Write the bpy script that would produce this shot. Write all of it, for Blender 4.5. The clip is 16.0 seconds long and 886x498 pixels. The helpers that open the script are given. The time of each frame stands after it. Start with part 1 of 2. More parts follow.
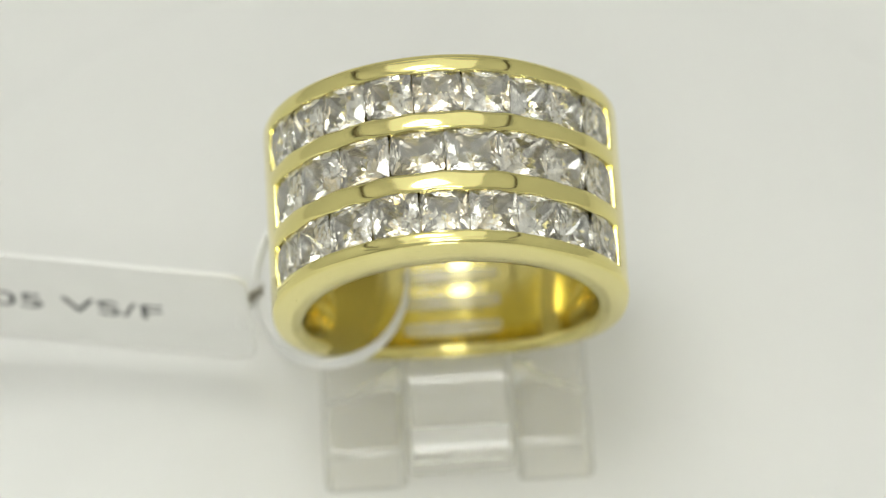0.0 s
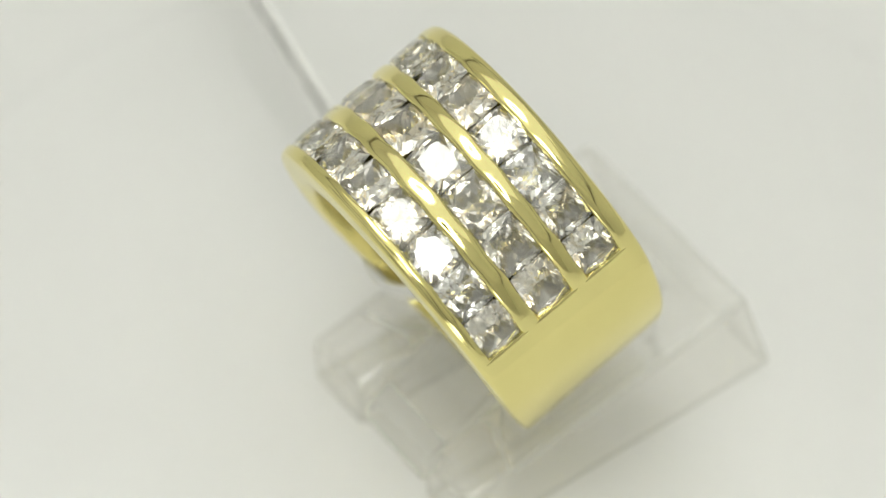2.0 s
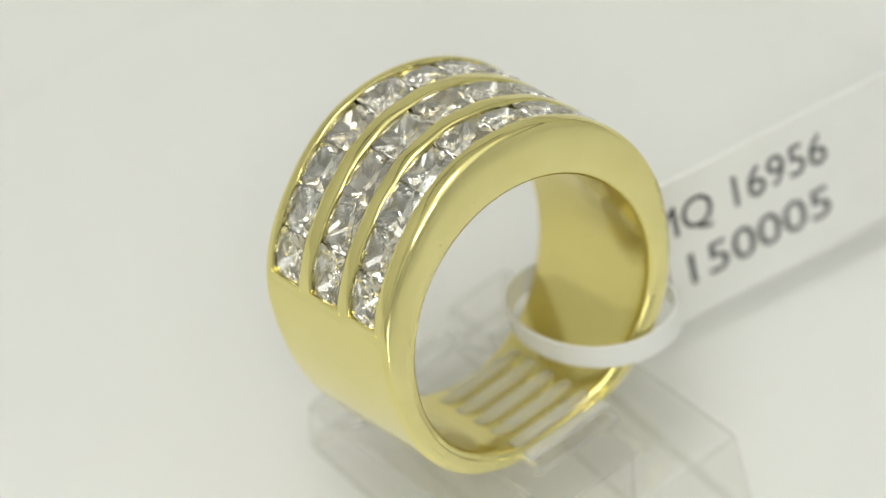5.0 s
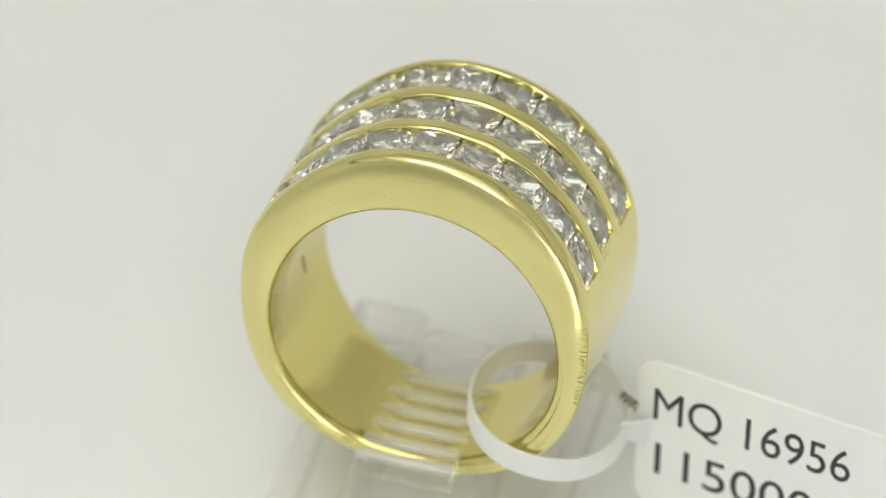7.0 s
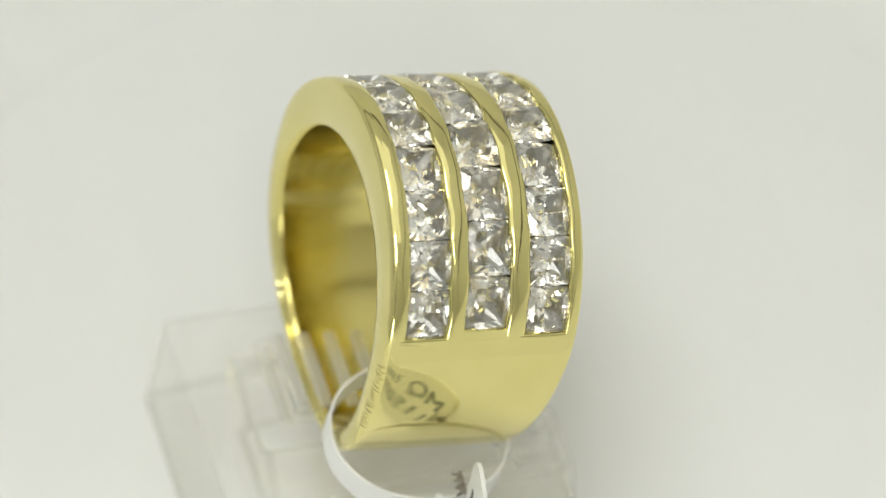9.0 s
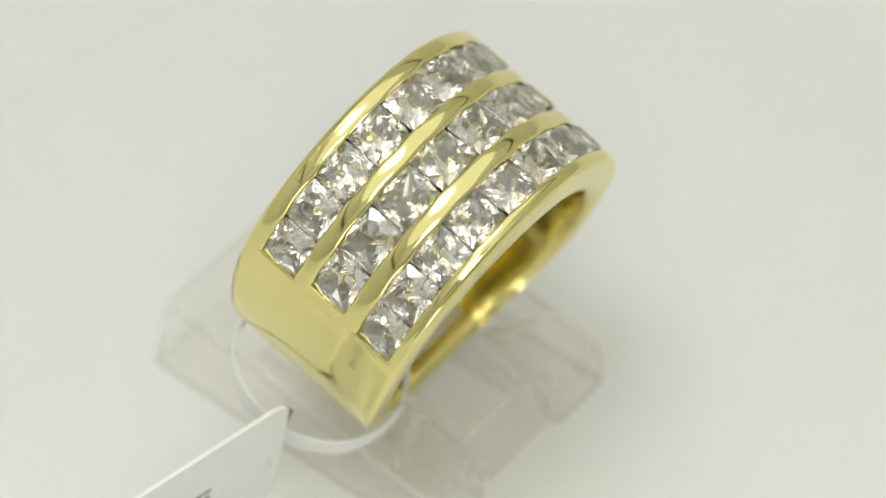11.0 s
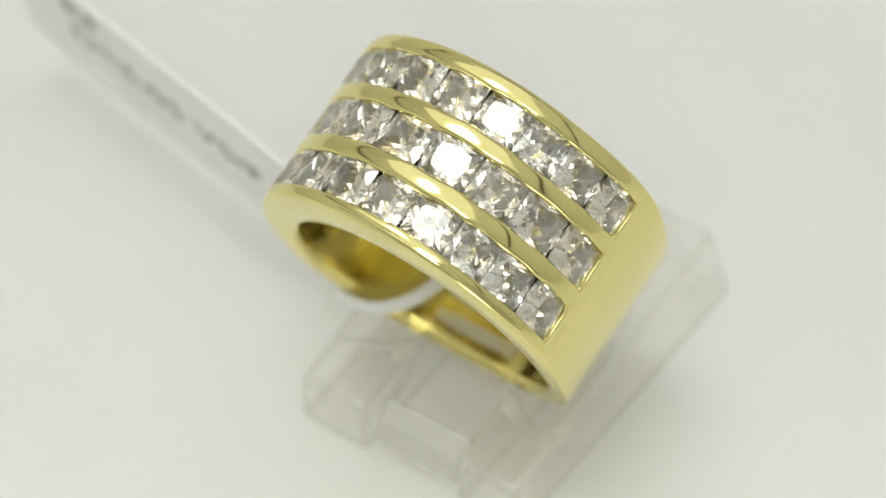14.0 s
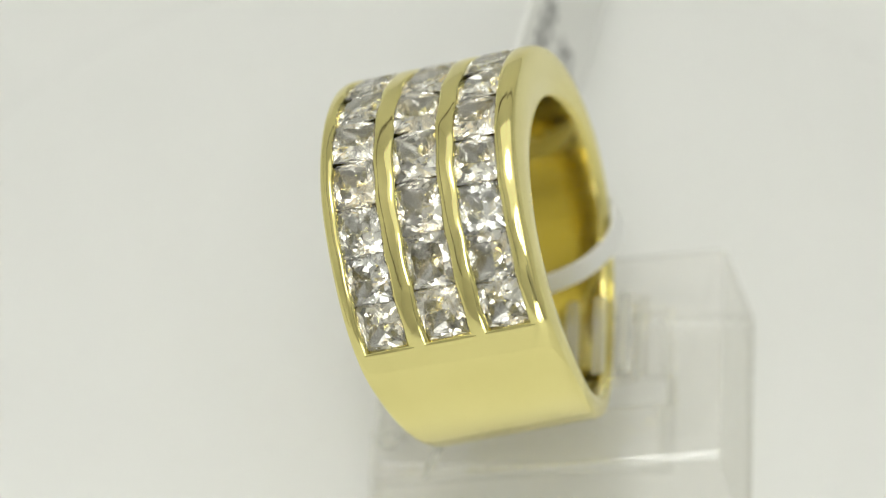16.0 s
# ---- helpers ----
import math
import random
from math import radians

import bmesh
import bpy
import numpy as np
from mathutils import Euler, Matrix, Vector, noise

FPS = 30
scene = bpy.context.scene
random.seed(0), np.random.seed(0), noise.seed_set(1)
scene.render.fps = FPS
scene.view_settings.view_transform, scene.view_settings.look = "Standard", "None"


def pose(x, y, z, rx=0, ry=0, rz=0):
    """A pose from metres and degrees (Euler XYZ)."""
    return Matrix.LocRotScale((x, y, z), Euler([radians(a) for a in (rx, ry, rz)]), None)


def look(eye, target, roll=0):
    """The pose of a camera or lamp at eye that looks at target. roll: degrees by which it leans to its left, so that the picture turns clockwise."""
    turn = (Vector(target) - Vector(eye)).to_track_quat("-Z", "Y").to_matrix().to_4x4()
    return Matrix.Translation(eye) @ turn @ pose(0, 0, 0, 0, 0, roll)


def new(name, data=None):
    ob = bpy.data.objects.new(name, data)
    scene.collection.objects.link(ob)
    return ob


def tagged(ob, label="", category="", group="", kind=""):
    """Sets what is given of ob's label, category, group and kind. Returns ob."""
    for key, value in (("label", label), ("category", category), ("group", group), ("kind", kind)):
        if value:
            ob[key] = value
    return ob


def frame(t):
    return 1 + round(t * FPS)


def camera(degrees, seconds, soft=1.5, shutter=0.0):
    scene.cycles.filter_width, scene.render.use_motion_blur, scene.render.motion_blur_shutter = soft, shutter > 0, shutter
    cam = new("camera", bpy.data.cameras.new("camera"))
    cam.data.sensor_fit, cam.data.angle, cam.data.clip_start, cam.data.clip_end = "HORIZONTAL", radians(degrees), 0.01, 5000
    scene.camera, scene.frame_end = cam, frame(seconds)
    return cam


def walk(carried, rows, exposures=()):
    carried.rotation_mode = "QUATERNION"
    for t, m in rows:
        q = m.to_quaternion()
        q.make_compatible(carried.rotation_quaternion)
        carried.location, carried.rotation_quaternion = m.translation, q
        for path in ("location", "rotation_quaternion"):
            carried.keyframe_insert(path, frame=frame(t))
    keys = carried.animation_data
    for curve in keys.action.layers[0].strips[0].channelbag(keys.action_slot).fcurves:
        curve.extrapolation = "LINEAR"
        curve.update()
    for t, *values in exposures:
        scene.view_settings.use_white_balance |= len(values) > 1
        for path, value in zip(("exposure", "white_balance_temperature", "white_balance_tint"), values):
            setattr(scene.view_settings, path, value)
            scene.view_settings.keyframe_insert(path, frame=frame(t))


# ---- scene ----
import itertools

MM = 0.001
cam = camera(10.0, 16.0, soft=1.15)
EYE, AIM, ROLL = (0.0, -0.201469, 0.259620), (-0.000342, -0.00211, 0.020227), -3.72
walk(cam, [(0.0, look(EYE, AIM, ROLL)), (16.0, look(EYE, AIM, ROLL))])
cam.data.dof.use_dof = True
cam.data.dof.focus_distance = 0.306
cam.data.dof.aperture_fstop = 24.0
SPIN = 28.468          # turntable, degrees a second, clockwise from above

# ---- world and lights ----
world = bpy.data.worlds.new("world")
scene.world = world
world.use_nodes = True
world.node_tree.nodes["Background"].inputs[0].default_value = (0.80, 0.82, 0.80, 1)
world.node_tree.nodes["Background"].inputs[1].default_value = 0.02


def area(name, at, aim, sx, sy, power, colour, shape="RECTANGLE"):
    data = bpy.data.lights.new(name, "AREA")
    data.shape, data.size, data.size_y, data.energy, data.color = shape, sx, sy, power, colour
    ob = new(name, data)
    ob.matrix_world = look(at, aim)
    return ob


# soft fill added over the whole ceiling, without a fixture
area("ceiling_fill_light", (0.0, -0.075, 0.985), (0, -0.075, 0), 1.08, 1.32, 4.7, (0.97, 0.99, 0.95))
scene.view_settings.exposure = -0.45


# ---- materials ----
def material(name, base, rough=0.5, metal=0.0):
    m = bpy.data.materials.new(name)
    m.use_nodes = True
    b = m.node_tree.nodes["Principled BSDF"]
    b.inputs["Base Color"].default_value = (*base, 1)
    b.inputs["Roughness"].default_value = rough
    b.inputs["Metallic"].default_value = metal
    return m, m.node_tree, b


def node(tree, kind, **values):
    n = tree.nodes.new(kind)
    for k, v in values.items():
        n.inputs[k].default_value = v
    return n


def ramp(tree, source, stops):
    r = tree.nodes.new("ShaderNodeValToRGB")
    els = r.color_ramp.elements
    els[0].position, els[0].color = stops[0][0], (*stops[0][1], 1)
    els[1].position, els[1].color = stops[-1][0], (*stops[-1][1], 1)
    for q, c in stops[1:-1]:
        els.new(q).color = (*c, 1)
    tree.links.new(source, r.inputs[0])
    return r.outputs[0]


def textured(name, base_a, base_b, rough_a, rough_b, metal, scale, fine, bump, stretch=(1, 1, 1)):
    """Two scales of noise on colour and roughness, a fine one on the relief."""
    m, tree, b = material(name, base_a, rough_a, metal)
    co = tree.nodes.new("ShaderNodeTexCoord")
    mp = tree.nodes.new("ShaderNodeMapping")
    mp.inputs["Scale"].default_value = stretch
    tree.links.new(co.outputs["Object"], mp.inputs[0])
    big = node(tree, "ShaderNodeTexNoise", Scale=scale, Detail=5.0)
    small = node(tree, "ShaderNodeTexNoise", Scale=fine, Detail=3.0)
    for n in (big, small):
        tree.links.new(mp.outputs[0], n.inputs["Vector"])
    tree.links.new(ramp(tree, big.outputs[0], [(0.3, base_a), (0.7, base_b)]), b.inputs["Base Color"])
    tree.links.new(ramp(tree, small.outputs[0], [(0.3, (rough_a,) * 3), (0.75, (rough_b,) * 3)]), b.inputs["Roughness"])
    bp = node(tree, "ShaderNodeBump", Strength=bump, Distance=0.00004)
    tree.links.new(small.outputs[0], bp.inputs["Height"])
    tree.links.new(bp.outputs[0], b.inputs["Normal"])
    return m


gold = textured("polished_gold", (0.84, 0.76, 0.33), (0.80, 0.72, 0.30), 0.06, 0.13, 1.0, 180, 1500, 0.04)


def wavy(m, scale, strength, distance):
    """Adds a slow unevenness under the fine relief."""
    tree = m.node_tree
    co = tree.nodes.new("ShaderNodeTexCoord")
    nz = node(tree, "ShaderNodeTexNoise", Scale=scale, Detail=1.0)
    tree.links.new(co.outputs["Object"], nz.inputs["Vector"])
    bp = node(tree, "ShaderNodeBump", Strength=strength, Distance=distance)
    tree.links.new(nz.outputs[0], bp.inputs["Height"])
    tree.links.new(bp.outputs[0], tree.nodes["Bump"].inputs["Normal"])


wavy(gold, 380, 0.3, 0.00005)
gold_satin = textured("satin_gold", (0.84, 0.77, 0.36), (0.79, 0.72, 0.32), 0.17, 0.28, 1.0, 250, 2600, 0.03)


def scratched(m, strength, low):
    """Fine hairline scratches in two directions, on top of the relief that is there."""
    tree = m.node_tree
    co = tree.nodes.new("ShaderNodeTexCoord")
    streaks = None
    for turn, sx, sz in ((25, 260, 5200), (-40, 300, 4200)):
        mp = tree.nodes.new("ShaderNodeMapping")
        mp.inputs["Rotation"].default_value = (0, radians(turn), 0)
        mp.inputs["Scale"].default_value = (sx, 60, sz)
        tree.links.new(co.outputs["Object"], mp.inputs[0])
        nz = node(tree, "ShaderNodeTexNoise", Scale=1.0, Detail=2.0)
        tree.links.new(mp.outputs[0], nz.inputs["Vector"])
        lines = ramp(tree, nz.outputs[0], [(low, (0, 0, 0)), (low + 0.06, (1, 1, 1))])
        if streaks is None:
            streaks = lines
        else:
            add = tree.nodes.new("ShaderNodeMath")
            add.operation = "ADD"
            tree.links.new(streaks, add.inputs[0])
            tree.links.new(lines, add.inputs[1])
            streaks = add.outputs[0]
    bp = node(tree, "ShaderNodeBump", Strength=strength, Distance=0.00002)
    tree.links.new(streaks, bp.inputs["Height"])
    tree.links.new(tree.nodes["Bump"].outputs[0], bp.inputs["Normal"])
    tree.links.new(bp.outputs[0], tree.nodes["Principled BSDF"].inputs["Normal"])


scratched(gold_satin, 0.12, 0.64)
scratched(gold, 0.10, 0.70)
gold_bore = textured("bore_gold", (0.80, 0.70, 0.27), (0.74, 0.64, 0.23), 0.12, 0.20, 1.0, 160, 1100, 0.10, (1, 0.2, 1))
gold_filed = textured("filed_gold", (0.30, 0.24, 0.08), (0.42, 0.35, 0.13), 0.35, 0.5, 1.0, 900, 4000, 0.2)
paper = textured("tag_paper", (0.90, 0.90, 0.87), (0.87, 0.87, 0.84), 0.5, 0.65, 0.0, 300, 4000, 0.15)
table_white = textured("white_laminate", (0.80, 0.80, 0.77), (0.79, 0.79, 0.76), 0.36, 0.46, 0.0, 25, 900, 0.03)
table_grey = textured("pale_laminate", (0.775, 0.775, 0.745), (0.765, 0.765, 0.735), 0.36, 0.46, 0.0, 25, 900, 0.03)
wall_paint = textured("wall_paint", (0.82, 0.82, 0.79), (0.79, 0.79, 0.76), 0.6, 0.75, 0.0, 3, 90, 0.1)
ink = textured("black_ink", (0.03, 0.03, 0.035), (0.045, 0.045, 0.05), 0.5, 0.6, 0.0, 400, 4000, 0.05)
# greys of the unseen walls, toned for what gold and stones mirror
ceiling_reflection_grey = textured("ceiling_reflection_grey", (0.55, 0.54, 0.51), (0.50, 0.49, 0.46), 0.6, 0.8, 0.0, 5, 90, 0.1)
upper_grey = textured("upper_reflection_grey", (0.72, 0.71, 0.68), (0.68, 0.67, 0.64), 0.6, 0.8, 0.0, 5, 90, 0.1)
south_grey = textured("south_reflection_grey", (0.70, 0.69, 0.66), (0.66, 0.65, 0.62), 0.6, 0.8, 0.0, 5, 90, 0.1)
housing_white = textured("white_plastic", (0.75, 0.75, 0.73), (0.70, 0.70, 0.68), 0.35, 0.5, 0.0, 40, 600, 0.05)
# brown of the unseen strips that put dark lines into the gold
dark_line_brown = textured("dark_line_brown", (0.10, 0.07, 0.045), (0.07, 0.05, 0.03), 0.4, 0.6, 0.0, 8, 90, 0.1)
lens_black = textured("lens_black", (0.02, 0.02, 0.02), (0.03, 0.03, 0.03), 0.3, 0.45, 0.0, 40, 600, 0.05)


def mixed(name, *layers):
    """A mix of shaders: (kind, share, colour, roughness, ior)."""
    m = bpy.data.materials.new(name)
    m.use_nodes = True
    tree = m.node_tree
    tree.nodes.remove(tree.nodes["Principled BSDF"])
    out, total = None, 0.0
    for kind, share, colour, rough, ior in layers:
        n = tree.nodes.new("ShaderNodeBsdf" + kind)
        n.inputs["Color"].default_value = (*colour, 1)
        if "Roughness" in n.inputs:
            n.inputs["Roughness"].default_value = rough
        if "IOR" in n.inputs:
            n.inputs["IOR"].default_value = ior
        total += share
        if out is None:
            out = n.outputs[0]
        else:
            x = tree.nodes.new("ShaderNodeMixShader")
            x.inputs[0].default_value = share / total
            tree.links.new(out, x.inputs[1])
            tree.links.new(n.outputs[0], x.inputs[2])
            out = x.outputs[0]
    tree.links.new(out, tree.nodes["Material Output"].inputs[0])
    return m, tree


loop_plastic, tree = mixed("milky_plastic", ("Diffuse", 0.75, (0.92, 0.92, 0.90), 0.5, 1.4), ("Translucent", 0.2, (0.90, 0.91, 0.89), 0, 0),
                           ("Glossy", 0.05, (1, 1, 1), 0.15, 0))


def clear_shell(name, tint, haze, rough, edge_gloss):
    """Clear plastic: what lies behind shows through, the surface shines by its angle; haze: share of milky scatter."""
    m = bpy.data.materials.new(name)
    m.use_nodes = True
    tree = m.node_tree
    tree.nodes.remove(tree.nodes["Principled BSDF"])
    thru = node(tree, "ShaderNodeBsdfTransparent", Color=(*tint, 1))
    milk = node(tree, "ShaderNodeBsdfDiffuse", Color=(0.85, 0.85, 0.82, 1))
    shine = node(tree, "ShaderNodeBsdfGlossy", Color=(1, 1, 1, 1), Roughness=rough)
    lw = node(tree, "ShaderNodeLayerWeight", Blend=0.3)
    power = tree.nodes.new("ShaderNodeMath")
    power.operation = "MULTIPLY_ADD"
    power.inputs[1].default_value, power.inputs[2].default_value = edge_gloss, 0.03
    tree.links.new(lw.outputs["Facing"], power.inputs[0])
    a, c = tree.nodes.new("ShaderNodeMixShader"), tree.nodes.new("ShaderNodeMixShader")
    a.inputs[0].default_value = haze
    tree.links.new(thru.outputs[0], a.inputs[1])
    tree.links.new(milk.outputs[0], a.inputs[2])
    tree.links.new(power.outputs[0], c.inputs[0])
    tree.links.new(a.outputs[0], c.inputs[1])
    tree.links.new(shine.outputs[0], c.inputs[2])
    tree.links.new(c.outputs[0], tree.nodes["Material Output"].inputs[0])
    return m


acrylic = clear_shell("clear_acrylic", (0.998, 0.996, 0.989), 0.034, 0.08, 0.09)
# milky share put in for the bright highlights along clear edges
acrylic_edge, tree = mixed("acrylic_edge", ("Transparent", 0.85, (0.985, 0.985, 0.97), 0, 0), ("Diffuse", 0.10, (0.88, 0.88, 0.85), 0.5, 0),
                           ("Translucent", 0.10, (0.88, 0.88, 0.85), 0, 0), ("Glossy", 0.10, (1, 1, 1), 0.1, 0))

acrylic_rib, tree = mixed("acrylic_rib", ("Transparent", 0.60, (0.985, 0.985, 0.97), 0, 0), ("Diffuse", 0.18, (0.92, 0.92, 0.89), 0.5, 0),
                          ("Translucent", 0.15, (0.9, 0.9, 0.87), 0, 0), ("Glossy", 0.10, (1, 1, 1), 0.12, 0))

# diamond: a clear crown over pavilion facets that throw all light back inside
crown = bpy.data.materials.new("diamond_crown")
crown.use_nodes = True
tree = crown.node_tree
tree.nodes.remove(tree.nodes["Principled BSDF"])
clear = node(tree, "ShaderNodeBsdfGlass", Color=(1.0, 0.998, 0.985, 1), Roughness=0.0, IOR=2.25)
straight = node(tree, "ShaderNodeBsdfTransparent", Color=(1.0, 0.998, 0.985, 1))
mix = tree.nodes.new("ShaderNodeMixShader")
mix.inputs[0].default_value = 0.86
tree.links.new(straight.outputs[0], mix.inputs[1])
tree.links.new(clear.outputs[0], mix.inputs[2])
tree.links.new(mix.outputs[0], tree.nodes["Material Output"].inputs[0])
pavilion, tree = mixed("diamond_pavilion", ("Glossy", 0.92, (0.99, 0.99, 0.98), 0.0, 0), ("Diffuse", 0.08, (0.98, 0.96, 0.90), 0.5, 0))
info = tree.nodes.new("ShaderNodeObjectInfo")
tint = ramp(tree, info.outputs["Random"], [(0.0, (1.0, 1.0, 0.995)), (0.5, (1.0, 0.992, 0.965)), (1.0, (1.0, 0.98, 0.935))])
for n in tree.nodes:
    if n.type == "BSDF_GLOSSY":
        tree.links.new(tint, n.inputs["Color"])


def glow(name, strength):
    m, tree, b = material(name, (0.9, 0.9, 0.9), 0.4)
    b.inputs["Emission Color"].default_value = (0.98, 0.99, 0.96, 1)
    b.inputs["Emission Strength"].default_value = strength
    return m


# warm tint painted in for the gold's light leaking through some facets
pavilion_warm, tree = mixed("diamond_pavilion_gold_tint", ("Glossy", 0.9, (0.98, 0.90, 0.72), 0.0, 0), ("Diffuse", 0.1, (0.9, 0.82, 0.55), 0.5, 0))
lamp_glow, pendant_glow, panel_glow = glow("ring_fill_glow", 15.0), glow("pendant_glow", 9.5), glow("panel_glow", 7.0)


# ---- mesh helpers ----
def part(name, bm, mat, parent=None, label="", smooth=True, at=None):
    me = bpy.data.meshes.new(name)
    bmesh.ops.recalc_face_normals(bm, faces=bm.faces)
    bm.to_mesh(me)
    bm.free()
    me.materials.append(mat)
    if smooth:
        me.polygons.foreach_set("use_smooth", [True] * len(me.polygons))
        me.set_sharp_from_angle(angle=radians(38))
    ob = new(name, me)
    ob.parent = parent
    if at is not None:
        ob.matrix_basis = at
    if label:
        ob["label"] = label
    return ob


def block(x0, x1, y0, y1, z0, z1, bevel=0.0, segments=3, bm=None):
    bm = bm or bmesh.new()
    g = bmesh.ops.create_cube(bm, size=1.0)
    for v in g["verts"]:
        v.co = Vector((x0 + (v.co.x + 0.5) * (x1 - x0), y0 + (v.co.y + 0.5) * (y1 - y0), z0 + (v.co.z + 0.5) * (z1 - z0)))
    if bevel:
        edges = list({e for v in g["verts"] for e in v.link_edges})
        bmesh.ops.bevel(bm, geom=edges, offset=bevel, segments=segments, profile=0.5, affect="EDGES")
    return bm


def loft(rows, closed_rows=True, closed_ring=False, caps=True):
    """A skin through rows of points. closed_rows: each row is a loop; closed_ring: the last row joins the first."""
    bm = bmesh.new()
    vs = [[bm.verts.new(q) for q in row] for row in rows]
    n, k = len(vs), len(vs[0])
    for i in range(n if closed_ring else n - 1):
        a, c = vs[i], vs[(i + 1) % n]
        for j in range(k if closed_rows else k - 1):
            bm.faces.new((a[j], a[(j + 1) % k], c[(j + 1) % k], c[j]))
    if caps and closed_rows and not closed_ring:
        bm.faces.new(vs[0][::-1])
        bm.faces.new(vs[-1])
    return bm


# ---- the added, unseen room and the table ----
TABLE_Z = -0.0016


def room():
    # walls and ceiling are added out of view to shape the reflections
    t = 0.03
    x0, x1, y0, y1, z0, z1, zc = -0.55, 0.55, -0.75, 0.6, -0.034, 0.46, 1.0
    tagged(part("ceiling", block(x0 - t, x1 + t, y0 - t, y1 + t, zc, zc + t), ceiling_reflection_grey), kind="structure")
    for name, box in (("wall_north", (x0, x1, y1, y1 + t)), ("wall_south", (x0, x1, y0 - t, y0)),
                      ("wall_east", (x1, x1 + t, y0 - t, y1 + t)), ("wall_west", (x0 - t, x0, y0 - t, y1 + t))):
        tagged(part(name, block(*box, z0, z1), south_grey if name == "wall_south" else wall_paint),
               "unseen side wall added for the reflections", "wall", kind="structure")
        tagged(part(name + "_upper", block(*box, z1, zc), upper_grey if name in ("wall_north", "wall_west") else wall_paint), "unseen upper wall added for the reflections", "wall", kind="structure")
    # unseen strips, added only to be mirrored as dark lines in the rails
    for name, box in (("dark_strip_north", (x0, x1, y1 - 0.012, y1)), ("dark_strip_east", (x1 - 0.012, x1, y0, y1 - 0.012)), ("dark_strip_west", (x0, x0 + 0.012, y0, y1 - 0.012))):
        tagged(part(name, block(*box, z1 - 0.01, z1 + 0.03, 0.003), dark_line_brown), "unseen dark brown strip added for dark lines in the gold", "trim", kind="structure")
    tagged(part("table_surface", block(x0, x1, y0, y1, -0.034, TABLE_Z), table_grey),
           "matt white laminate table top", "table", kind="structure")


room()

# ---- added ring fill light round the lens ----
def annulus(r0, r1, z0, z1, n=64):
    prof = [(r0, z0), (r1, z0), (r1, z1), (r0, z1)]
    return loft([[(q * math.cos(2 * math.pi * i / n), q * math.sin(2 * math.pi * i / n), z) for q, z in prof] for i in range(n)], True, True)


# added to brighten the tag and upright faces; its column is added too
ring_light = new("ring_fill_light")
ring_light.location = (0, -0.285, TABLE_Z)
tagged(ring_light, "added white ring fill light and black lens on an added black column", "ring light")
LENS_AT = Matrix.Translation((0, 0.285, -TABLE_Z)) @ look(EYE, AIM, ROLL)
part("diffuser", annulus(0.033, 0.052, 0.006, 0.010), lamp_glow, ring_light, "glowing white diffuser ring", at=LENS_AT)
part("housing", annulus(0.030, 0.055, 0.0102, 0.022), housing_white, ring_light, "white plastic housing", at=LENS_AT)
part("lens_barrel", annulus(0.0005, 0.0295, 0.012, 0.16), lens_black, ring_light, "black lens barrel", at=LENS_AT)
part("column", annulus(0.0005, 0.012, -0.0002, 0.33), lens_black, ring_light, "added black support column")

# ---- pendant lamp ----
def pendant():
    thing = new("pendant_lamp")
    thing.location = (-0.13, -0.06, 0.846)
    tagged(thing, "round grey pendant lamp hanging from the ceiling", "lamp")
    n, prof = 64, ((0.172, 0.0), (0.176, 0.004), (0.172, 0.022), (0.06, 0.04), (0.02, 0.045), (0.018, 0.04), (0.058, 0.034), (0.166, 0.018))
    part("shade", loft([[(q * math.cos(2 * math.pi * i / n), q * math.sin(2 * math.pi * i / n), z) for q, z in prof] for i in range(n)], True, True),
         housing_white, thing, "shallow pale grey shade")
    part("diffuser", annulus(0.066, 0.165, -0.006, -0.001, 96), pendant_glow, thing, "glowing white ring under the shade")
    part("stem", annulus(0.0005, 0.006, 0.046, 0.154, 24), lens_black, thing, "thin black stem")


pendant()


def desk_panel():
    """A small lamp that stands on the table and shines level at the ring."""
    thing = new("led_panel_lamp")
    thing.location = (-0.006, -0.262, TABLE_Z - 0.0002)
    tagged(thing, "small white lamp panel standing on the white table", "lamp")
    part("housing", block(-0.030, 0.030, -0.006, 0.0, 0.0, 0.062, 0.002), housing_white, thing, "white plastic housing")
    part("diffuser", block(-0.026, 0.026, 0.0002, 0.002, 0.004, 0.058, 0.0008), panel_glow, thing, "glowing white diffuser")


desk_panel()

# ---- turntable ----
turntable = new("turntable")
tagged(turntable, "smooth white round display turntable, slowly turning", "turntable")


def disc(r, z0, z1, n=160):
    prof = [(0.0001, z0), (r, z0), (r, z1 - 0.0005), (r - 0.00015, z1 - 0.00015), (r - 0.0005, z1), (0.0001, z1)]
    rows = [[(q * math.cos(2 * math.pi * i / n), q * math.sin(2 * math.pi * i / n), z) for q, z in prof] for i in range(n)]
    return loft(rows, closed_rows=False, closed_ring=True)


part("platter", disc(0.0417, TABLE_Z - 0.00002, 0.0), table_white, turntable)

# ---- the ring ----
# Ring space: x across the finger hole, z up in the ring's own plane, y along its axis.
RISE = 17.8
ring = new("gold_diamond_ring")
tagged(ring, "polished yellow gold band with three channel-set rows of square-cut diamonds", "ring")
R_TOP, V0, HALF = 11.08, -3.84, 6.12      # outer radius, height of its centre, half width (mm)
FAR = 0.35                             # one face stands this much farther out
CH_END = 72.0                          # the channels end this far from the top, degrees
CHANNELS = ((-3.9, 2.65, 9), (0.05, 2.75, 8), (3.9, 2.65, 9))


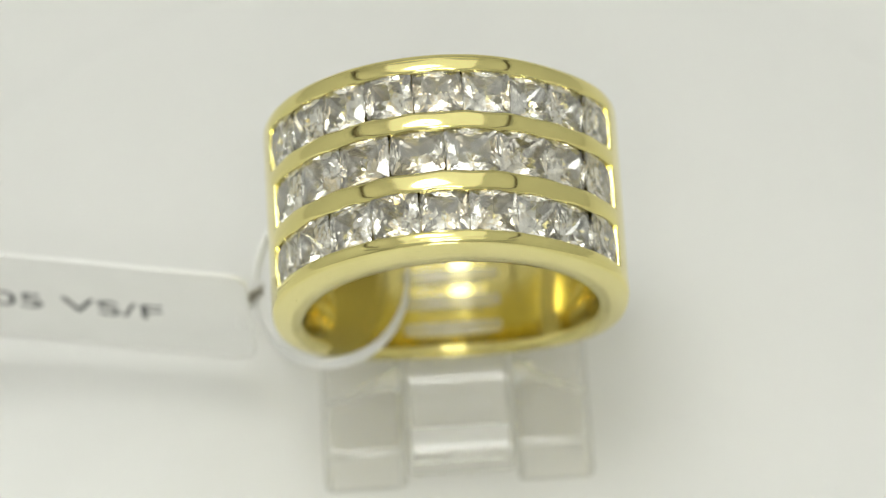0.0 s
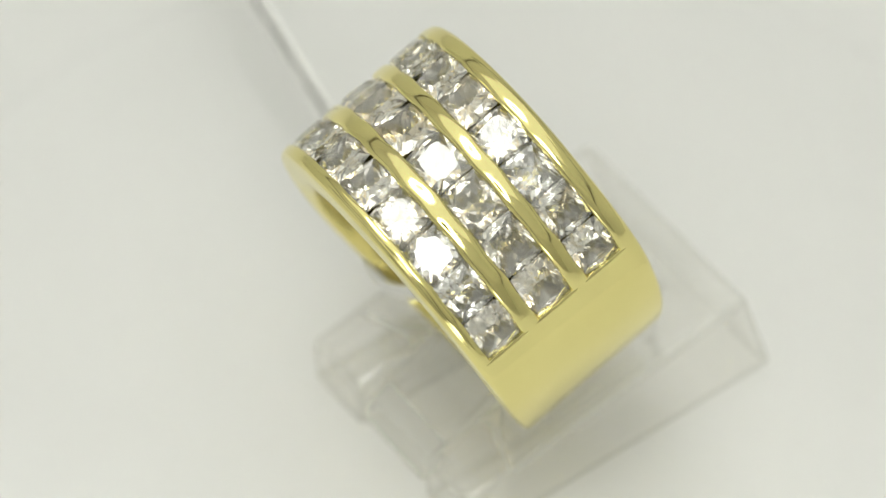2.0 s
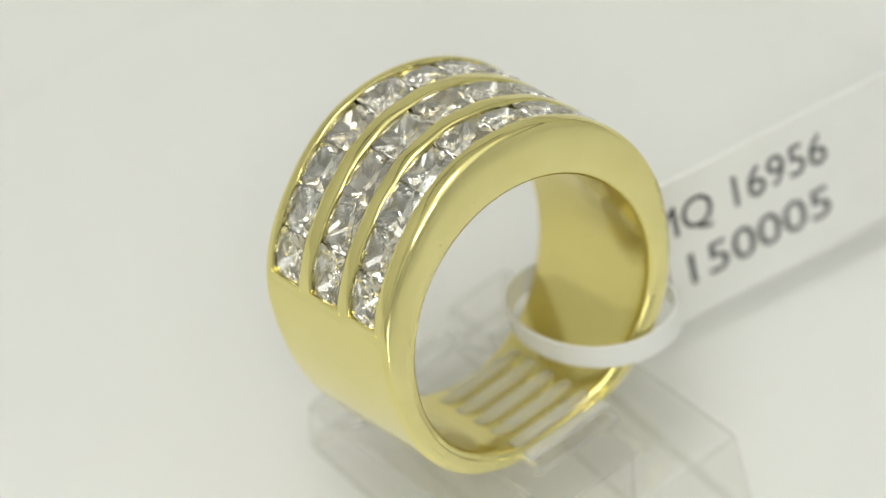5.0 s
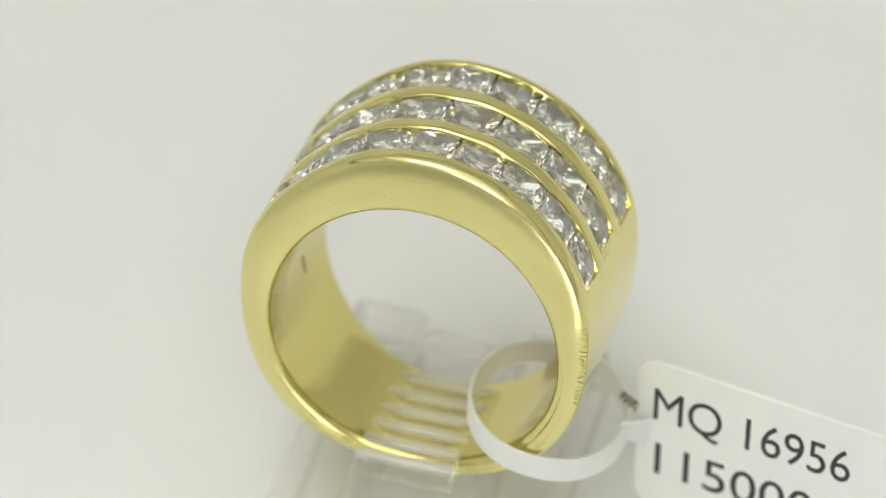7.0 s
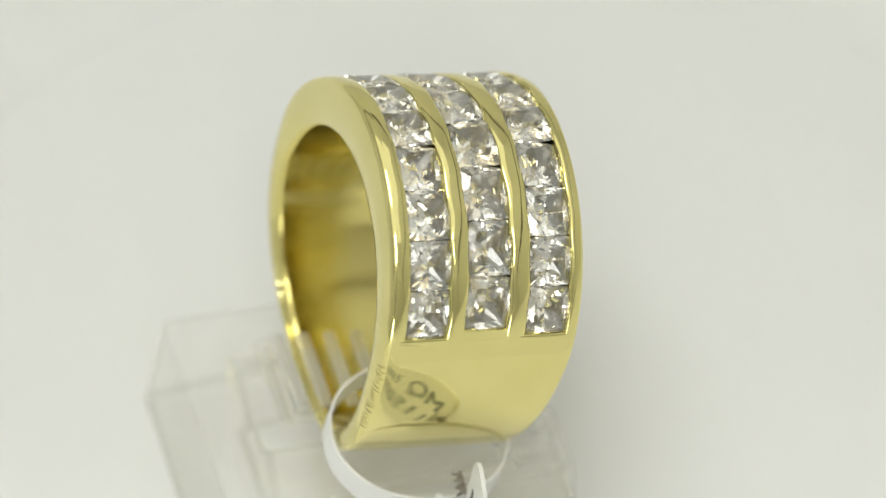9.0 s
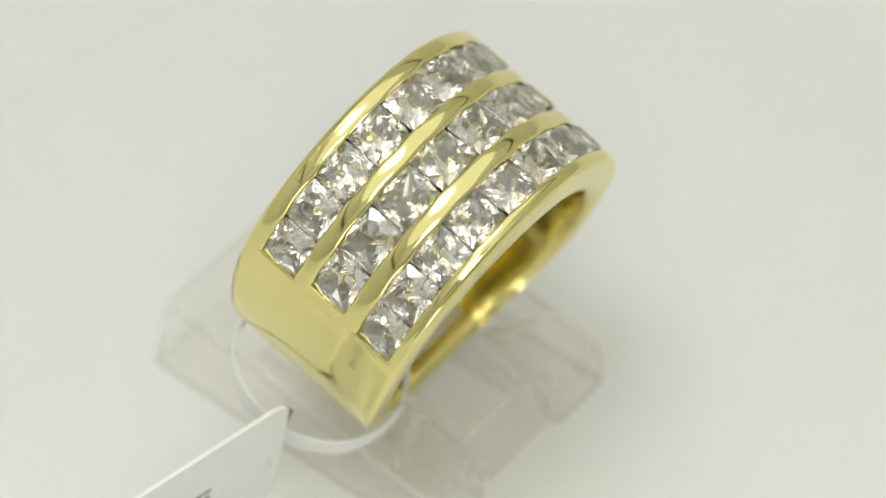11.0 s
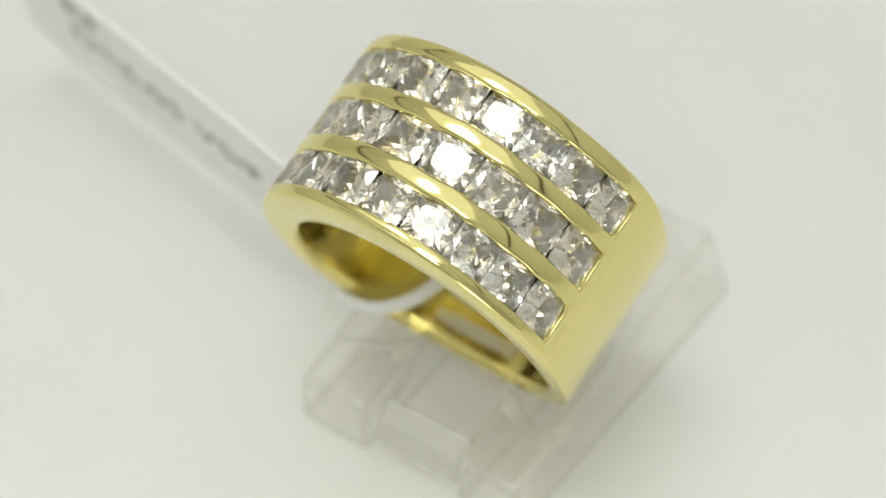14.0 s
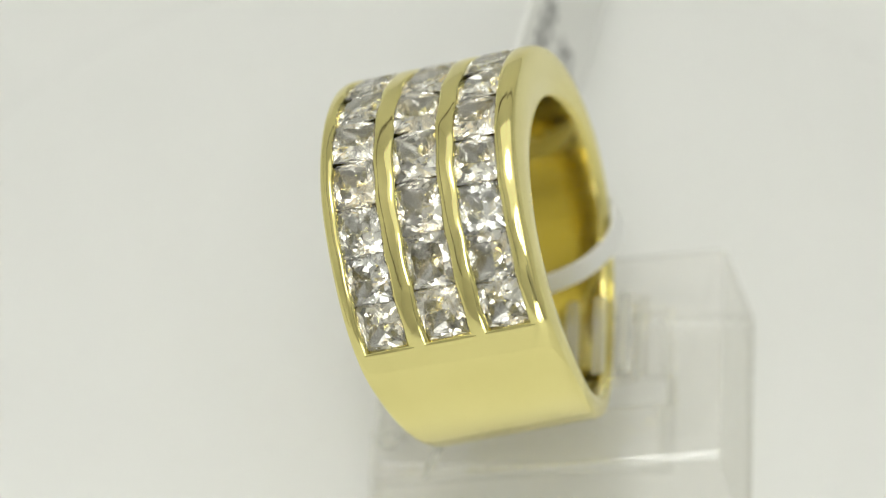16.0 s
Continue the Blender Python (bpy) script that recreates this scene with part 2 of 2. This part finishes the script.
def outer(phi):
    """Outer outline at phi (from the top): x, z in mm and its outward normal."""
    s, c = math.sin(phi), math.cos(phi)
    if c >= 0:
        # worn a little flatter on one shoulder
        r = R_TOP - 0.33 * math.exp(-((math.degrees(phi) - 42) / 21) ** 2)
        return r * s, V0 + r * c, Vector((s, 0, c))
    # the lower half is fuller than an ellipse
    low, p = 12.6, 0.86
    x, z = R_TOP * math.copysign(abs(s) ** p, s), V0 - low * abs(c) ** p
    n = Vector((math.copysign(abs(s) ** (2 - p), s) / R_TOP, 0, -abs(c) ** (2 - p) / low)).normalized()
    return x, z, n


def inner(phi):
    s, c = math.sin(phi), math.cos(phi)
    return 9.15 * s, -6.1 + 9.4 * c


def half(phi):
    k = max(0.0, (abs(phi) - math.radians(76)) / math.radians(104))
    k = k * k * (3 - 2 * k)
    return HALF - 1.55 * k


def ring_point(phi, w, lift):
    x, z, n = outer(phi)
    return Vector((x + n.x * lift, w, z + n.z * lift)) * MM


def ring_body():
    d = math.radians
    phis = [d(a) for a in np.arange(-180, -73, 2.0)] + [d(a) for a in (-72.6, -72.2, -72.02)] + [d(a) for a in np.arange(-72, 72.1, 1.5)] + \
           [d(a) for a in (72.02, 72.2, 72.6)] + [d(a) for a in np.arange(74, 179, 2.0)]
    rows = []
    for phi in phis:
        h, pts = half(phi), []
        deep = abs(phi) <= d(72.005)
        ix, iz = inner(phi)
        edge, edge_far = 0.4, 0.5
        for a in range(0, 91, 18):              # rounded outer edge
            pts.append(ring_point(phi, -h + edge - edge * math.cos(d(a)), -edge + edge * math.sin(d(a))))
        for w in (-5.26, -5.24, -5.2, -3.9, -2.5, -1.4, 0, 1.4, 2.5, 3.9, 5.2, 5.24, 5.26):
            inside = abs(w) < 5.25
            lift = -2.15 if deep and inside else 0.0
            pts.append(ring_point(phi, w * h / HALF, lift))
        for a in range(90, -1, -18):
            pts.append(ring_point(phi, h + FAR - edge_far + edge_far * math.cos(d(a)), -edge_far + edge_far * math.sin(d(a))))
        hin = h - 0.2
        ox, oz, on = outer(phi)
        gap = math.hypot(ox - ix, oz - iz)

        def dome(side, k):
            """A point on the gently domed side face, k from the outer edge to the bore."""
            x = (ox - on.x * edge) * (1 - k) + ix * 1.03 * k
            z = (oz - on.z * edge) * (1 - k) + ((iz + 6.1) * 1.03 - 6.1) * k
            w = h * (1 - k) + hin * k + 0.2 * gap / 4 * math.sin(math.pi * k) ** 0.8 + (FAR if side > 0 else 0)
            return Vector((x, side * w, z)) * MM

        for k in (0.15, 0.35, 0.55, 0.75):
            pts.append(dome(1, k))
        ed = 0.45
        for a in range(0, 91, 30):              # rounded bore edge
            k = ed * (1 - math.sin(d(a)))
            f = 1 + k / 9.2
            pts.append(Vector((ix * f, hin + FAR - ed + ed * math.cos(d(a)), (iz + 6.1) * f - 6.1)) * MM)
        for w in (0.6, 0.0, -0.6):
            pts.append(Vector((ix * 1.002, w * hin, iz)) * MM)
        for a in range(90, -1, -30):
            k = ed * (1 - math.sin(d(a)))
            f = 1 + k / 9.2
            pts.append(Vector((ix * f, -(hin - ed + ed * math.cos(d(a))), (iz + 6.1) * f - 6.1)) * MM)
        for k in (0.75, 0.55, 0.35, 0.15):
            pts.append(dome(-1, k))
        rows.append(pts)
    return loft(rows, True, True)


body = part("band", ring_body(), gold, ring, "polished yellow gold band with fine scratches")
body.data.materials.append(gold_satin)
body.data.materials.append(gold_bore)
for poly in body.data.polygons:
    c = poly.center / MM
    r_in = math.hypot(c.x / 9.15, (c.z + 6.1) / 9.4)
    if abs(poly.normal.y) > 0.8:
        poly.material_index = 1
    elif r_in < 1.02:
        poly.material_index = 2


def rail(w0, w1, scallop0, scallop1, name):
    """A rounded gold rail along the channels; its edges wave with the stones beside it."""
    rows = []
    for a in np.arange(-CH_END - 0.4, CH_END + 0.5, 0.8):
        phi = math.radians(a)
        k0 = 0.04 * math.cos(2 * math.pi * (a + CH_END) / (2 * CH_END) * scallop0) if scallop0 else 0
        k1 = 0.04 * math.cos(2 * math.pi * (a + CH_END) / (2 * CH_END) * scallop1) if scallop1 else 0
        a0, a1 = w0 - k0, w1 + k1
        pts = [ring_point(phi, a0, -2.1)]
        swell = 0.05 + 0.010 * math.cos(2 * math.pi * (a + CH_END) / (2 * CH_END) * (scallop0 or scallop1))
        for s in (0, 0.03, 0.09, 0.2, 0.35, 0.5, 0.65, 0.8, 0.91, 0.97, 1):
            pts.append(ring_point(phi, a0 + (a1 - a0) * s, swell * (1 - (2 * s - 1) ** 2) - (0.10 * abs(2 * s - 1) ** 9 if (scallop0 if s < 0.5 else scallop1) else 0)))
        pts.append(ring_point(phi, a1, -2.1))
        rows.append(pts)
    return part(name, loft(rows), gold, ring, "rounded polished gold rail")


SHORT = 2.3                            # the middle channel ends this much sooner at one side, degrees
EDGES = [(c - w / 2, c + w / 2, n) for c, w, n in CHANNELS]
rail(-5.75, EDGES[0][0], 0, 9, "rim_rail")
rail(EDGES[0][1], EDGES[1][0], 9, 8, "divider_rail")
rail(EDGES[1][1], EDGES[2][0], 8, 9, "divider_rail")
rail(EDGES[2][1], 6.0, 9, 0, "rim_rail")


def end_lip(c, w, sign, wide=0.0):
    """The small rounded gold lip that closes a channel."""
    rows = []
    for k in np.linspace(-1, 1, 9):
        row = []
        for da, lift in ((-0.1, -0.5), (-0.08, -0.08), (0.15, 0.02), (0.8, 0.07), (1.6, 0.06), (2.3, 0.01), (2.4, -0.5)):
            row.append(ring_point(math.radians(sign * (CH_END + da - (wide if lift > -0.55 and da < 0.5 else 0))), c + k * (w / 2 + 0.3), lift - 0.06 * k * k))
        rows.append(row)
    part("end_lip", loft(rows), gold, ring, "narrow polished gold lip")


for c, w, n in CHANNELS:
    end_lip(c, w, 1)
    end_lip(c, w, -1, SHORT if n == 8 else 0.0)


TRIPLES = np.array(list(itertools.combinations(range(70), 3)))


def cut_solid(planes):
    """The convex solid behind all planes (normal, distance)."""
    n, d = np.array([p for p, _ in planes]), np.array([q for _, q in planes])
    three = TRIPLES[TRIPLES[:, 2] < len(planes)]
    m, q = n[three], d[three]
    ok = np.abs(np.linalg.det(m)) > 1e-5
    points = np.linalg.solve(m[ok], q[ok][..., None])[..., 0]
    points = points[(points @ n.T <= d + 1e-7).all(axis=1)]
    bm = bmesh.new()
    for q in points:
        bm.verts.new(q)
    bmesh.ops.remove_doubles(bm, verts=bm.verts, dist=1e-4)
    bmesh.ops.convex_hull(bm, input=bm.verts)
    loose = [v for v in bm.verts if not v.link_faces]
    bmesh.ops.delete(bm, geom=loose, context="VERTS")
    return bm


def stone_mesh(lx, ly, rnd):
    """A princess-cut stone, table up, girdle at z = 0 (mm), cut facet by facet: four chevrons on each side below."""
    deep, planes = rnd.uniform(0.93, 1.03), [((0, 0, 1), 0.20)]
    keel = [(0.0, -1.22), (0.24, -1.07), (0.43, -0.92), (0.60, -0.76), (0.75, -0.59), (0.88, -0.41), (1.0, -0.2)]

    def cut(p, n):
        planes.append((tuple(n), n.dot(p)))

    for side in range(4):
        turn = Matrix.Rotation(side * math.pi / 2, 3, "Z")
        cut(turn @ Vector((1, 0, 0)), turn @ Vector((1, 0, 0)))
        for mirror in (1, -1):
            for (r0, z0), (r1, z1) in zip(keel, keel[1:]):
                p0, p1 = Vector((r0, 0, z0 * deep)), Vector((r1, 0, z1 * deep))
                n = (p1 - p0).cross(Vector((1, mirror, -0.05)) - p0)
                n = n if n.z < 0 else -n
                n = (n.normalized() + Vector([rnd.uniform(-1, 1) for _ in range(3)]) * 0.026).normalized()
                cut(turn @ ((p0 + p1) / 2), turn @ n)
        # crown: a steep tier at the girdle, a flatter one to the table
        for slope, r, z, az in ((41, 1.0, 0.02, 0), (31, 0.90, 0.095, 17), (31, 0.90, 0.095, -17), (22, 0.80, 0.145, 4)):
            q, t = radians(az), radians(slope + rnd.uniform(-2, 2))
            cut(turn @ Vector((r * math.cos(q), r * math.sin(q), z)), turn @ Vector((math.sin(t) * math.cos(q), math.sin(t) * math.sin(q), math.cos(t))))
    bm = cut_solid(planes)
    bmesh.ops.recalc_face_normals(bm, faces=bm.faces)

    def key(n):
        return tuple(round(q, 2) for q in n)

    for f in bm.faces:
        f.normal_update()
    facets = sorted({key(f.normal) for f in bm.faces if f.normal.z < -0.1})
    warm = set(rnd.sample(facets, len(facets) // 6))       # facets tinted warm, as if gold behind showed through
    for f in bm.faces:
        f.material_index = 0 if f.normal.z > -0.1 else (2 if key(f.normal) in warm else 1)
    for v in bm.verts:
        v.co = Vector((v.co.x * lx / 2, v.co.y * ly / 2, v.co.z * 1.2)) * MM
    return bm


def stones():
    rnd = random.Random(7)
    for row, (c, w, n) in enumerate(CHANNELS):
        start, end = -CH_END - 0.2 + (SHORT if n == 8 else 0.0), CH_END + 0.2
        pitch = (end - start) / n
        length = math.radians(pitch) * (R_TOP - 0.35) - 0.02
        for i in range(n):
            a = start + pitch * (i + 0.5)
            p = ring_point(math.radians(a), c, -0.25 + rnd.uniform(-0.03, 0.03))
            # a few stones sit a little askew
            lean = {(0, 4): -6.0, (2, 6): -5.0, (0, 3): 7.0, (1, 3): -7.0, (2, 3): 6.0}.get((row, i), 0.0)
            twist = -3.0 if (row, i) == (2, 5) else 0.0
            m = Matrix.Translation(p) @ pose(0, 0, 0, lean + rnd.uniform(-1.1, 1.1), a + twist + rnd.uniform(-1.1, 1.1), rnd.uniform(-1.5, 1.5))
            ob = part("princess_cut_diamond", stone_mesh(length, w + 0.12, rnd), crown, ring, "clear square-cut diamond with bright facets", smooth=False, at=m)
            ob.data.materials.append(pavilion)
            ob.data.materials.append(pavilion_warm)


stones()


def edge_point(phi, a, lift):
    """A point on the rounded outer edge of the farther face, a degrees round it."""
    k = math.radians(a)
    return ring_point(phi, half(phi) + FAR - 0.5 + (0.5 + lift) * math.cos(k), -0.5 + (0.5 + lift) * math.sin(k))


def file_marks():
    """Short scratches side by side across the edge, where the strap has rubbed."""
    rnd, bm = random.Random(11), bmesh.new()
    for i in range(34):
        phi = math.radians(-82 - 0.75 * i + rnd.uniform(-0.3, 0.3))
        a0, a1 = rnd.uniform(-4, 28), rnd.uniform(42, 84)
        wide, slant = rnd.uniform(0.0016, 0.0034), rnd.uniform(-0.012, 0.004)
        rows = []
        for k in range(6):
            f = k / 5
            w = wide * (0.25 + math.sin(math.pi * (0.08 + 0.84 * f)))
            rows.append([bm.verts.new(edge_point(phi + slant * f + q * w, a0 + (a1 - a0) * f, lift)) for q, lift in ((-1, -0.01), (0, 0.012), (1, -0.01))])
        for p, q in zip(rows, rows[1:]):
            for c in range(2):
                bm.faces.new((p[c], p[c + 1], q[c + 1], q[c]))
    return bm


part("file_marks", file_marks(), gold_filed, ring, "fine dark scratches across the edge of the band")


def bore_mark(phi0, phi1, w0, w1):
    """A small worn stamp on the inside of the band."""
    rows = []
    for k in range(6):
        f = k / 5
        phi = math.radians(phi0 + (phi1 - phi0) * f)
        x, z = inner(phi)
        mid, wide = w0 + (w1 - w0) * f, 0.09 + 0.10 * math.sin(math.pi * f)
        rows.append([Vector((x * q, mid + o * wide, (z + 6.1) * q - 6.1)) * MM for o, q in ((-1, 1.004), (-0.6, 0.9965), (0.6, 0.9965), (1, 1.004))])
    part("hallmark", loft(rows), gold_filed, ring, "small dark worn stamp")


bore_mark(90, 99, -0.75, -1.15)
RING_AT = Matrix.Translation((-0.08 * MM, 0.55 * MM * math.cos(radians(RISE)), 22 * MM + 0.55 * MM * math.sin(radians(RISE)))) @ pose(0, 0, 0, RISE)

# ---- acrylic stand ----
stand = new("acrylic_ring_stand")
tagged(stand, "clear acrylic ring clip stand with a ribbed tongue", "ring stand")


def strip(path, x0, x1, thick):
    """A strip swept along a path of (y, z), in mm, thick on its under side."""
    rows = []
    n = len(path)
    for i, (y, z) in enumerate(path):
        y0, z0 = path[max(0, i - 1)]
        y1, z1 = path[min(n - 1, i + 1)]
        t = Vector((y1 - y0, z1 - z0)).normalized()
        nx = Vector((-t.y, t.x))
        b = 0.25
        sec = [(x0 + b, 0), (x1 - b, 0), (x1, -b), (x1, -thick + b), (x1 - b, -thick), (x0 + b, -thick), (x0, -thick + b), (x0, -b)]
        rows.append([Vector((x, y + nx.x * o, z + nx.y * o)) * MM for x, o in sec])
    return loft(rows)


def base_block():
    """A wedge-shaped block, higher at its back, with a slot along its middle for the tongue."""
    low = ((-8.9, -5.3), (-3.5, -5.3), (-3.5, 13.5), (3.5, 13.5), (3.5, -5.3), (8.5, -5.3), (8.5, 19.1), (-8.9, 19.1))
    rows = []
    for z, inset, back in ((0.02, 0.0, 0.0), (4.2, 0.2, 1.9)):
        row = []
        for x, y in low:
            y = y - back if y > 18 else y
            x = x - math.copysign(inset, x) if abs(x) > 4 else x
            row.append(Vector((x, y, z + (0.16 * (y + 5.3) if back else 0))) * MM)
        rows.append(row)
    bm = loft(rows)
    bmesh.ops.recalc_face_normals(bm, faces=bm.faces)
    bmesh.ops.bevel(bm, geom=list(bm.edges), offset=0.5 * MM, segments=3, profile=0.5, affect="EDGES")
    return bm


def edge_highlights(ob):
    """Gives a clear part's rounded edges a milky material that stands in for their highlights."""
    ob.data.materials.append(acrylic_edge)
    for poly in ob.data.polygons:
        if max(abs(q) for q in poly.normal) < 0.985:
            poly.material_index = 1


edge_highlights(part("base", base_block(), acrylic, stand, "clear acrylic base block"))


def L0(w):
    """The tongue's upper line, w along the ring's axis."""
    return 4.68 + 0.952 * w, 7.5 + 0.306 * w


path = [(-5.2, 1.5), (-5.15, 2.1), (-4.95, 2.6), (-4.6, 3.0), (-4.1, 3.3), (-3.2, 3.85), (-2.2, 4.5), (-1.2, 5.15), (-0.5, 5.6)] + [L0(w) for w in np.arange(-4.8, 7.6, 0.5)] + [(12.1, 9.7), (12.4, 9.4)]
tongue = part("tongue", strip(path, -3.3, 3.3, 1.3), acrylic, stand)
tongue.data.materials.append(acrylic_edge)
tongue.data.materials.append(acrylic_rib)
for poly in tongue.data.polygons:
    if -4.75 * MM < poly.center.y < -3.5 * MM:
        poly.material_index = 2          # milky faces painted in for the highlight along the front bend
        continue
    if 0.3 < abs(poly.normal.x) < 0.95 or len(poly.vertices) > 4:
        poly.material_index = 1
for w in (-2.4, -0.6, 1.2, 3.0, 4.8, 6.5):
    y, z = L0(w)
    part("tongue_rib", block(-3.2 * MM, 3.2 * MM, -0.42 * MM, 0.42 * MM, -0.1 * MM, 0.4 * MM, 0.2 * MM), acrylic_rib, stand,
         at=Matrix.Translation((0, y * MM, z * MM)) @ pose(0, 0, 0, RISE))



def milky_ridge(sign):
    """A low milky ridge on the base, broad beside the tongue and thin towards the outer edge."""
    outline = ((3.6, 0.9), (3.6, -1.1), (4.5, -0.75), (8.2, -1.85), (8.2, -1.6), (5.2, -0.2), (4.3, 0.7))
    rows = []
    for up, shrink in ((0.004, 1.0), (0.09, 0.97), (0.12, 0.88)):
        rows.append([Vector((sign * (5.2 + (x - 5.2) * shrink), -0.5 + (y + 0.5) * shrink, 4.2 + 0.16 * (y + 5.3) + up)) * MM for x, y in outline])
    part("milky_ridge", loft(rows), acrylic_rib, stand, "low milky ridge on the clear base")


milky_ridge(1)
milky_ridge(-1)

# ---- price tag ----
TAG_O = Vector((-12.95, 2.1, 13.65)) * MM
E1 = Vector((-14, 2.47, 0.54)).normalized()
E2 = Vector((0.5, 2.43, -11.4))
E2 = (E2 - E1 * E2.dot(E1)).normalized()
TAG_AT = Matrix.Translation(TAG_O) @ Matrix((E1, -E2, -(E1.cross(E2)))).transposed().to_4x4()
# tag space: x away from the strap, y up, z towards the face that reads the stock number
tag = new("price_tag")
tagged(tag, "white paper price tag with black print on a plastic strap", "price tag")
TAG_L, TAG_H = 30.0, 11.6


def card():
    r, pts = 1.3, []
    for cx, cy, a0 in ((r, -r, 90), (r, -TAG_H + r, 180), (TAG_L - r, -TAG_H + r, 270), (TAG_L - r, -r, 0)):
        for a in range(0, 91, 15):
            t = math.radians(a0 + a)
            pts.append((cx + r * math.cos(t), cy + r * math.sin(t)))
    rows = [[Vector((x, y, z)) * MM for x, y in pts] for z in (-0.13, 0.13)]
    return loft(rows)


part("card", card(), paper, tag, "white paper card with rounded corners", smooth=False)


def writing(text, x, y, size, back, width):
    cu = bpy.data.curves.new("print_line", "FONT")
    cu.body, cu.size, cu.extrude = text, 1.0, 0.003
    tmp = new("print_line", cu)
    dg = bpy.context.evaluated_depsgraph_get()
    me = bpy.data.meshes.new_from_object(tmp.evaluated_get(dg))
    bpy.data.objects.remove(tmp)
    xs = [v.co.x for v in me.vertices]
    k = width * MM / (max(xs) - min(xs))
    me.transform(Matrix.Diagonal((k, size * MM, size * MM, 1)))
    me.materials.clear()
    me.materials.append(ink)
    ob = new("print_line", me)
    ob.parent = tag
    if back:
        ob.matrix_basis = Matrix.Translation((x * MM, y * MM, -0.145 * MM)) @ pose(0, 0, 0, 0, 180, 0)
    else:
        ob.matrix_basis = pose(x * MM, y * MM, 0.145 * MM)
    ob["label"] = "line of black print"


writing("MQ 16956", 0.85, -4.5, 3.6, False, 13.3)
writing("1150005", 0.55, -8.85, 3.6, False, 12.7)
writing("RF.", 24.6, -3.7, 2.8, True, 4.4)
writing("D=6.05 VS/F", 24.6, -7.0, 2.8, True, 18.6)


RING_SPACE = Matrix.Translation((0, 0, 22 * MM)) @ pose(0, 0, 0, RISE)


def strap():
    """A flat band looped round the lower side of the ring; in ring space."""
    rows = []
    for i in range(72):
        a = 2 * math.pi * i / 72
        c, s = math.cos(a), math.sin(a)
        u = -7.6 + 4.9 * math.copysign(abs(c) ** 0.95, c)
        w = 0.7 + 5.75 * math.copysign(abs(s) ** 0.95, s)
        v = -13.15 + 0.8 * c - 0.25 * s
        out = Vector((c / 4.9, s / 5.75, 0)).normalized()
        p = Vector((u, w, v))
        rows.append([(p + Vector((0, 0, o)) + out * q) * MM for o, q in ((-0.8, -0.1), (0.8, -0.1), (0.8, 0.1), (-0.8, 0.1))])
    return loft(rows, True, True)


part("strap", strap(), loop_plastic, tag, "milky plastic strap loop", at=TAG_AT.inverted() @ RING_SPACE)


def neck():
    rows = []
    for i in range(7):
        k = i / 6
        y, z = 4.7 - 1.2 * k, 9.1 - 1.0 * k
        h = 0.8 + 0.5 * k * k
        rows.append([Vector((-12.3 - 1.6 * k, y + o, z + q)) * MM for o, q in ((-0.14, -h), (0.14, -h), (0.14, h), (-0.14, h))])
    return loft(rows)


part("strap_neck", neck(), loop_plastic, tag, "milky plastic neck of the strap", at=TAG_AT.inverted())


def cord():
    """Two twisted strands between strap and card."""
    bm = bmesh.new()
    for k in range(2):
        prev = None
        for i in range(25):
            q = i / 24
            a = 9.5 * q + math.pi * k
            p = Vector((-11.9 - 1.0 * q, 3.3 + 0.22 * math.cos(a), 10.9 - 0.9 * q + 0.22 * math.sin(a))) * MM
            ring_vs = [bm.verts.new(p + Vector((0, math.cos(b), math.sin(b))) * 0.16 * MM) for b in (0, 1.26, 2.51, 3.77, 5.03)]
            if prev:
                for j in range(5):
                    bm.faces.new((prev[j], prev[(j + 1) % 5], ring_vs[(j + 1) % 5], ring_vs[j]))
            prev = ring_vs
    return bm


cord_brown = textured("cord_brown", (0.17, 0.14, 0.10), (0.40, 0.37, 0.31), 0.4, 0.6, 0.2, 2500, 6000, 0.3)
part("cord", cord(), cord_brown, tag, "short twisted brown cord", at=TAG_AT.inverted())


# ---- turning ----
def motions():
    def turning(thing, at):
        rows = []
        for i in range(65):
            t = i * 0.25
            rows.append((t, Matrix.Rotation(radians(-SPIN * t), 4, "Z") @ at))
        walk(thing, rows)

    turning(turntable, Matrix.Identity(4))
    turning(stand, Matrix.Identity(4))
    turning(ring, RING_AT)
    turning(tag, TAG_AT)


motions()
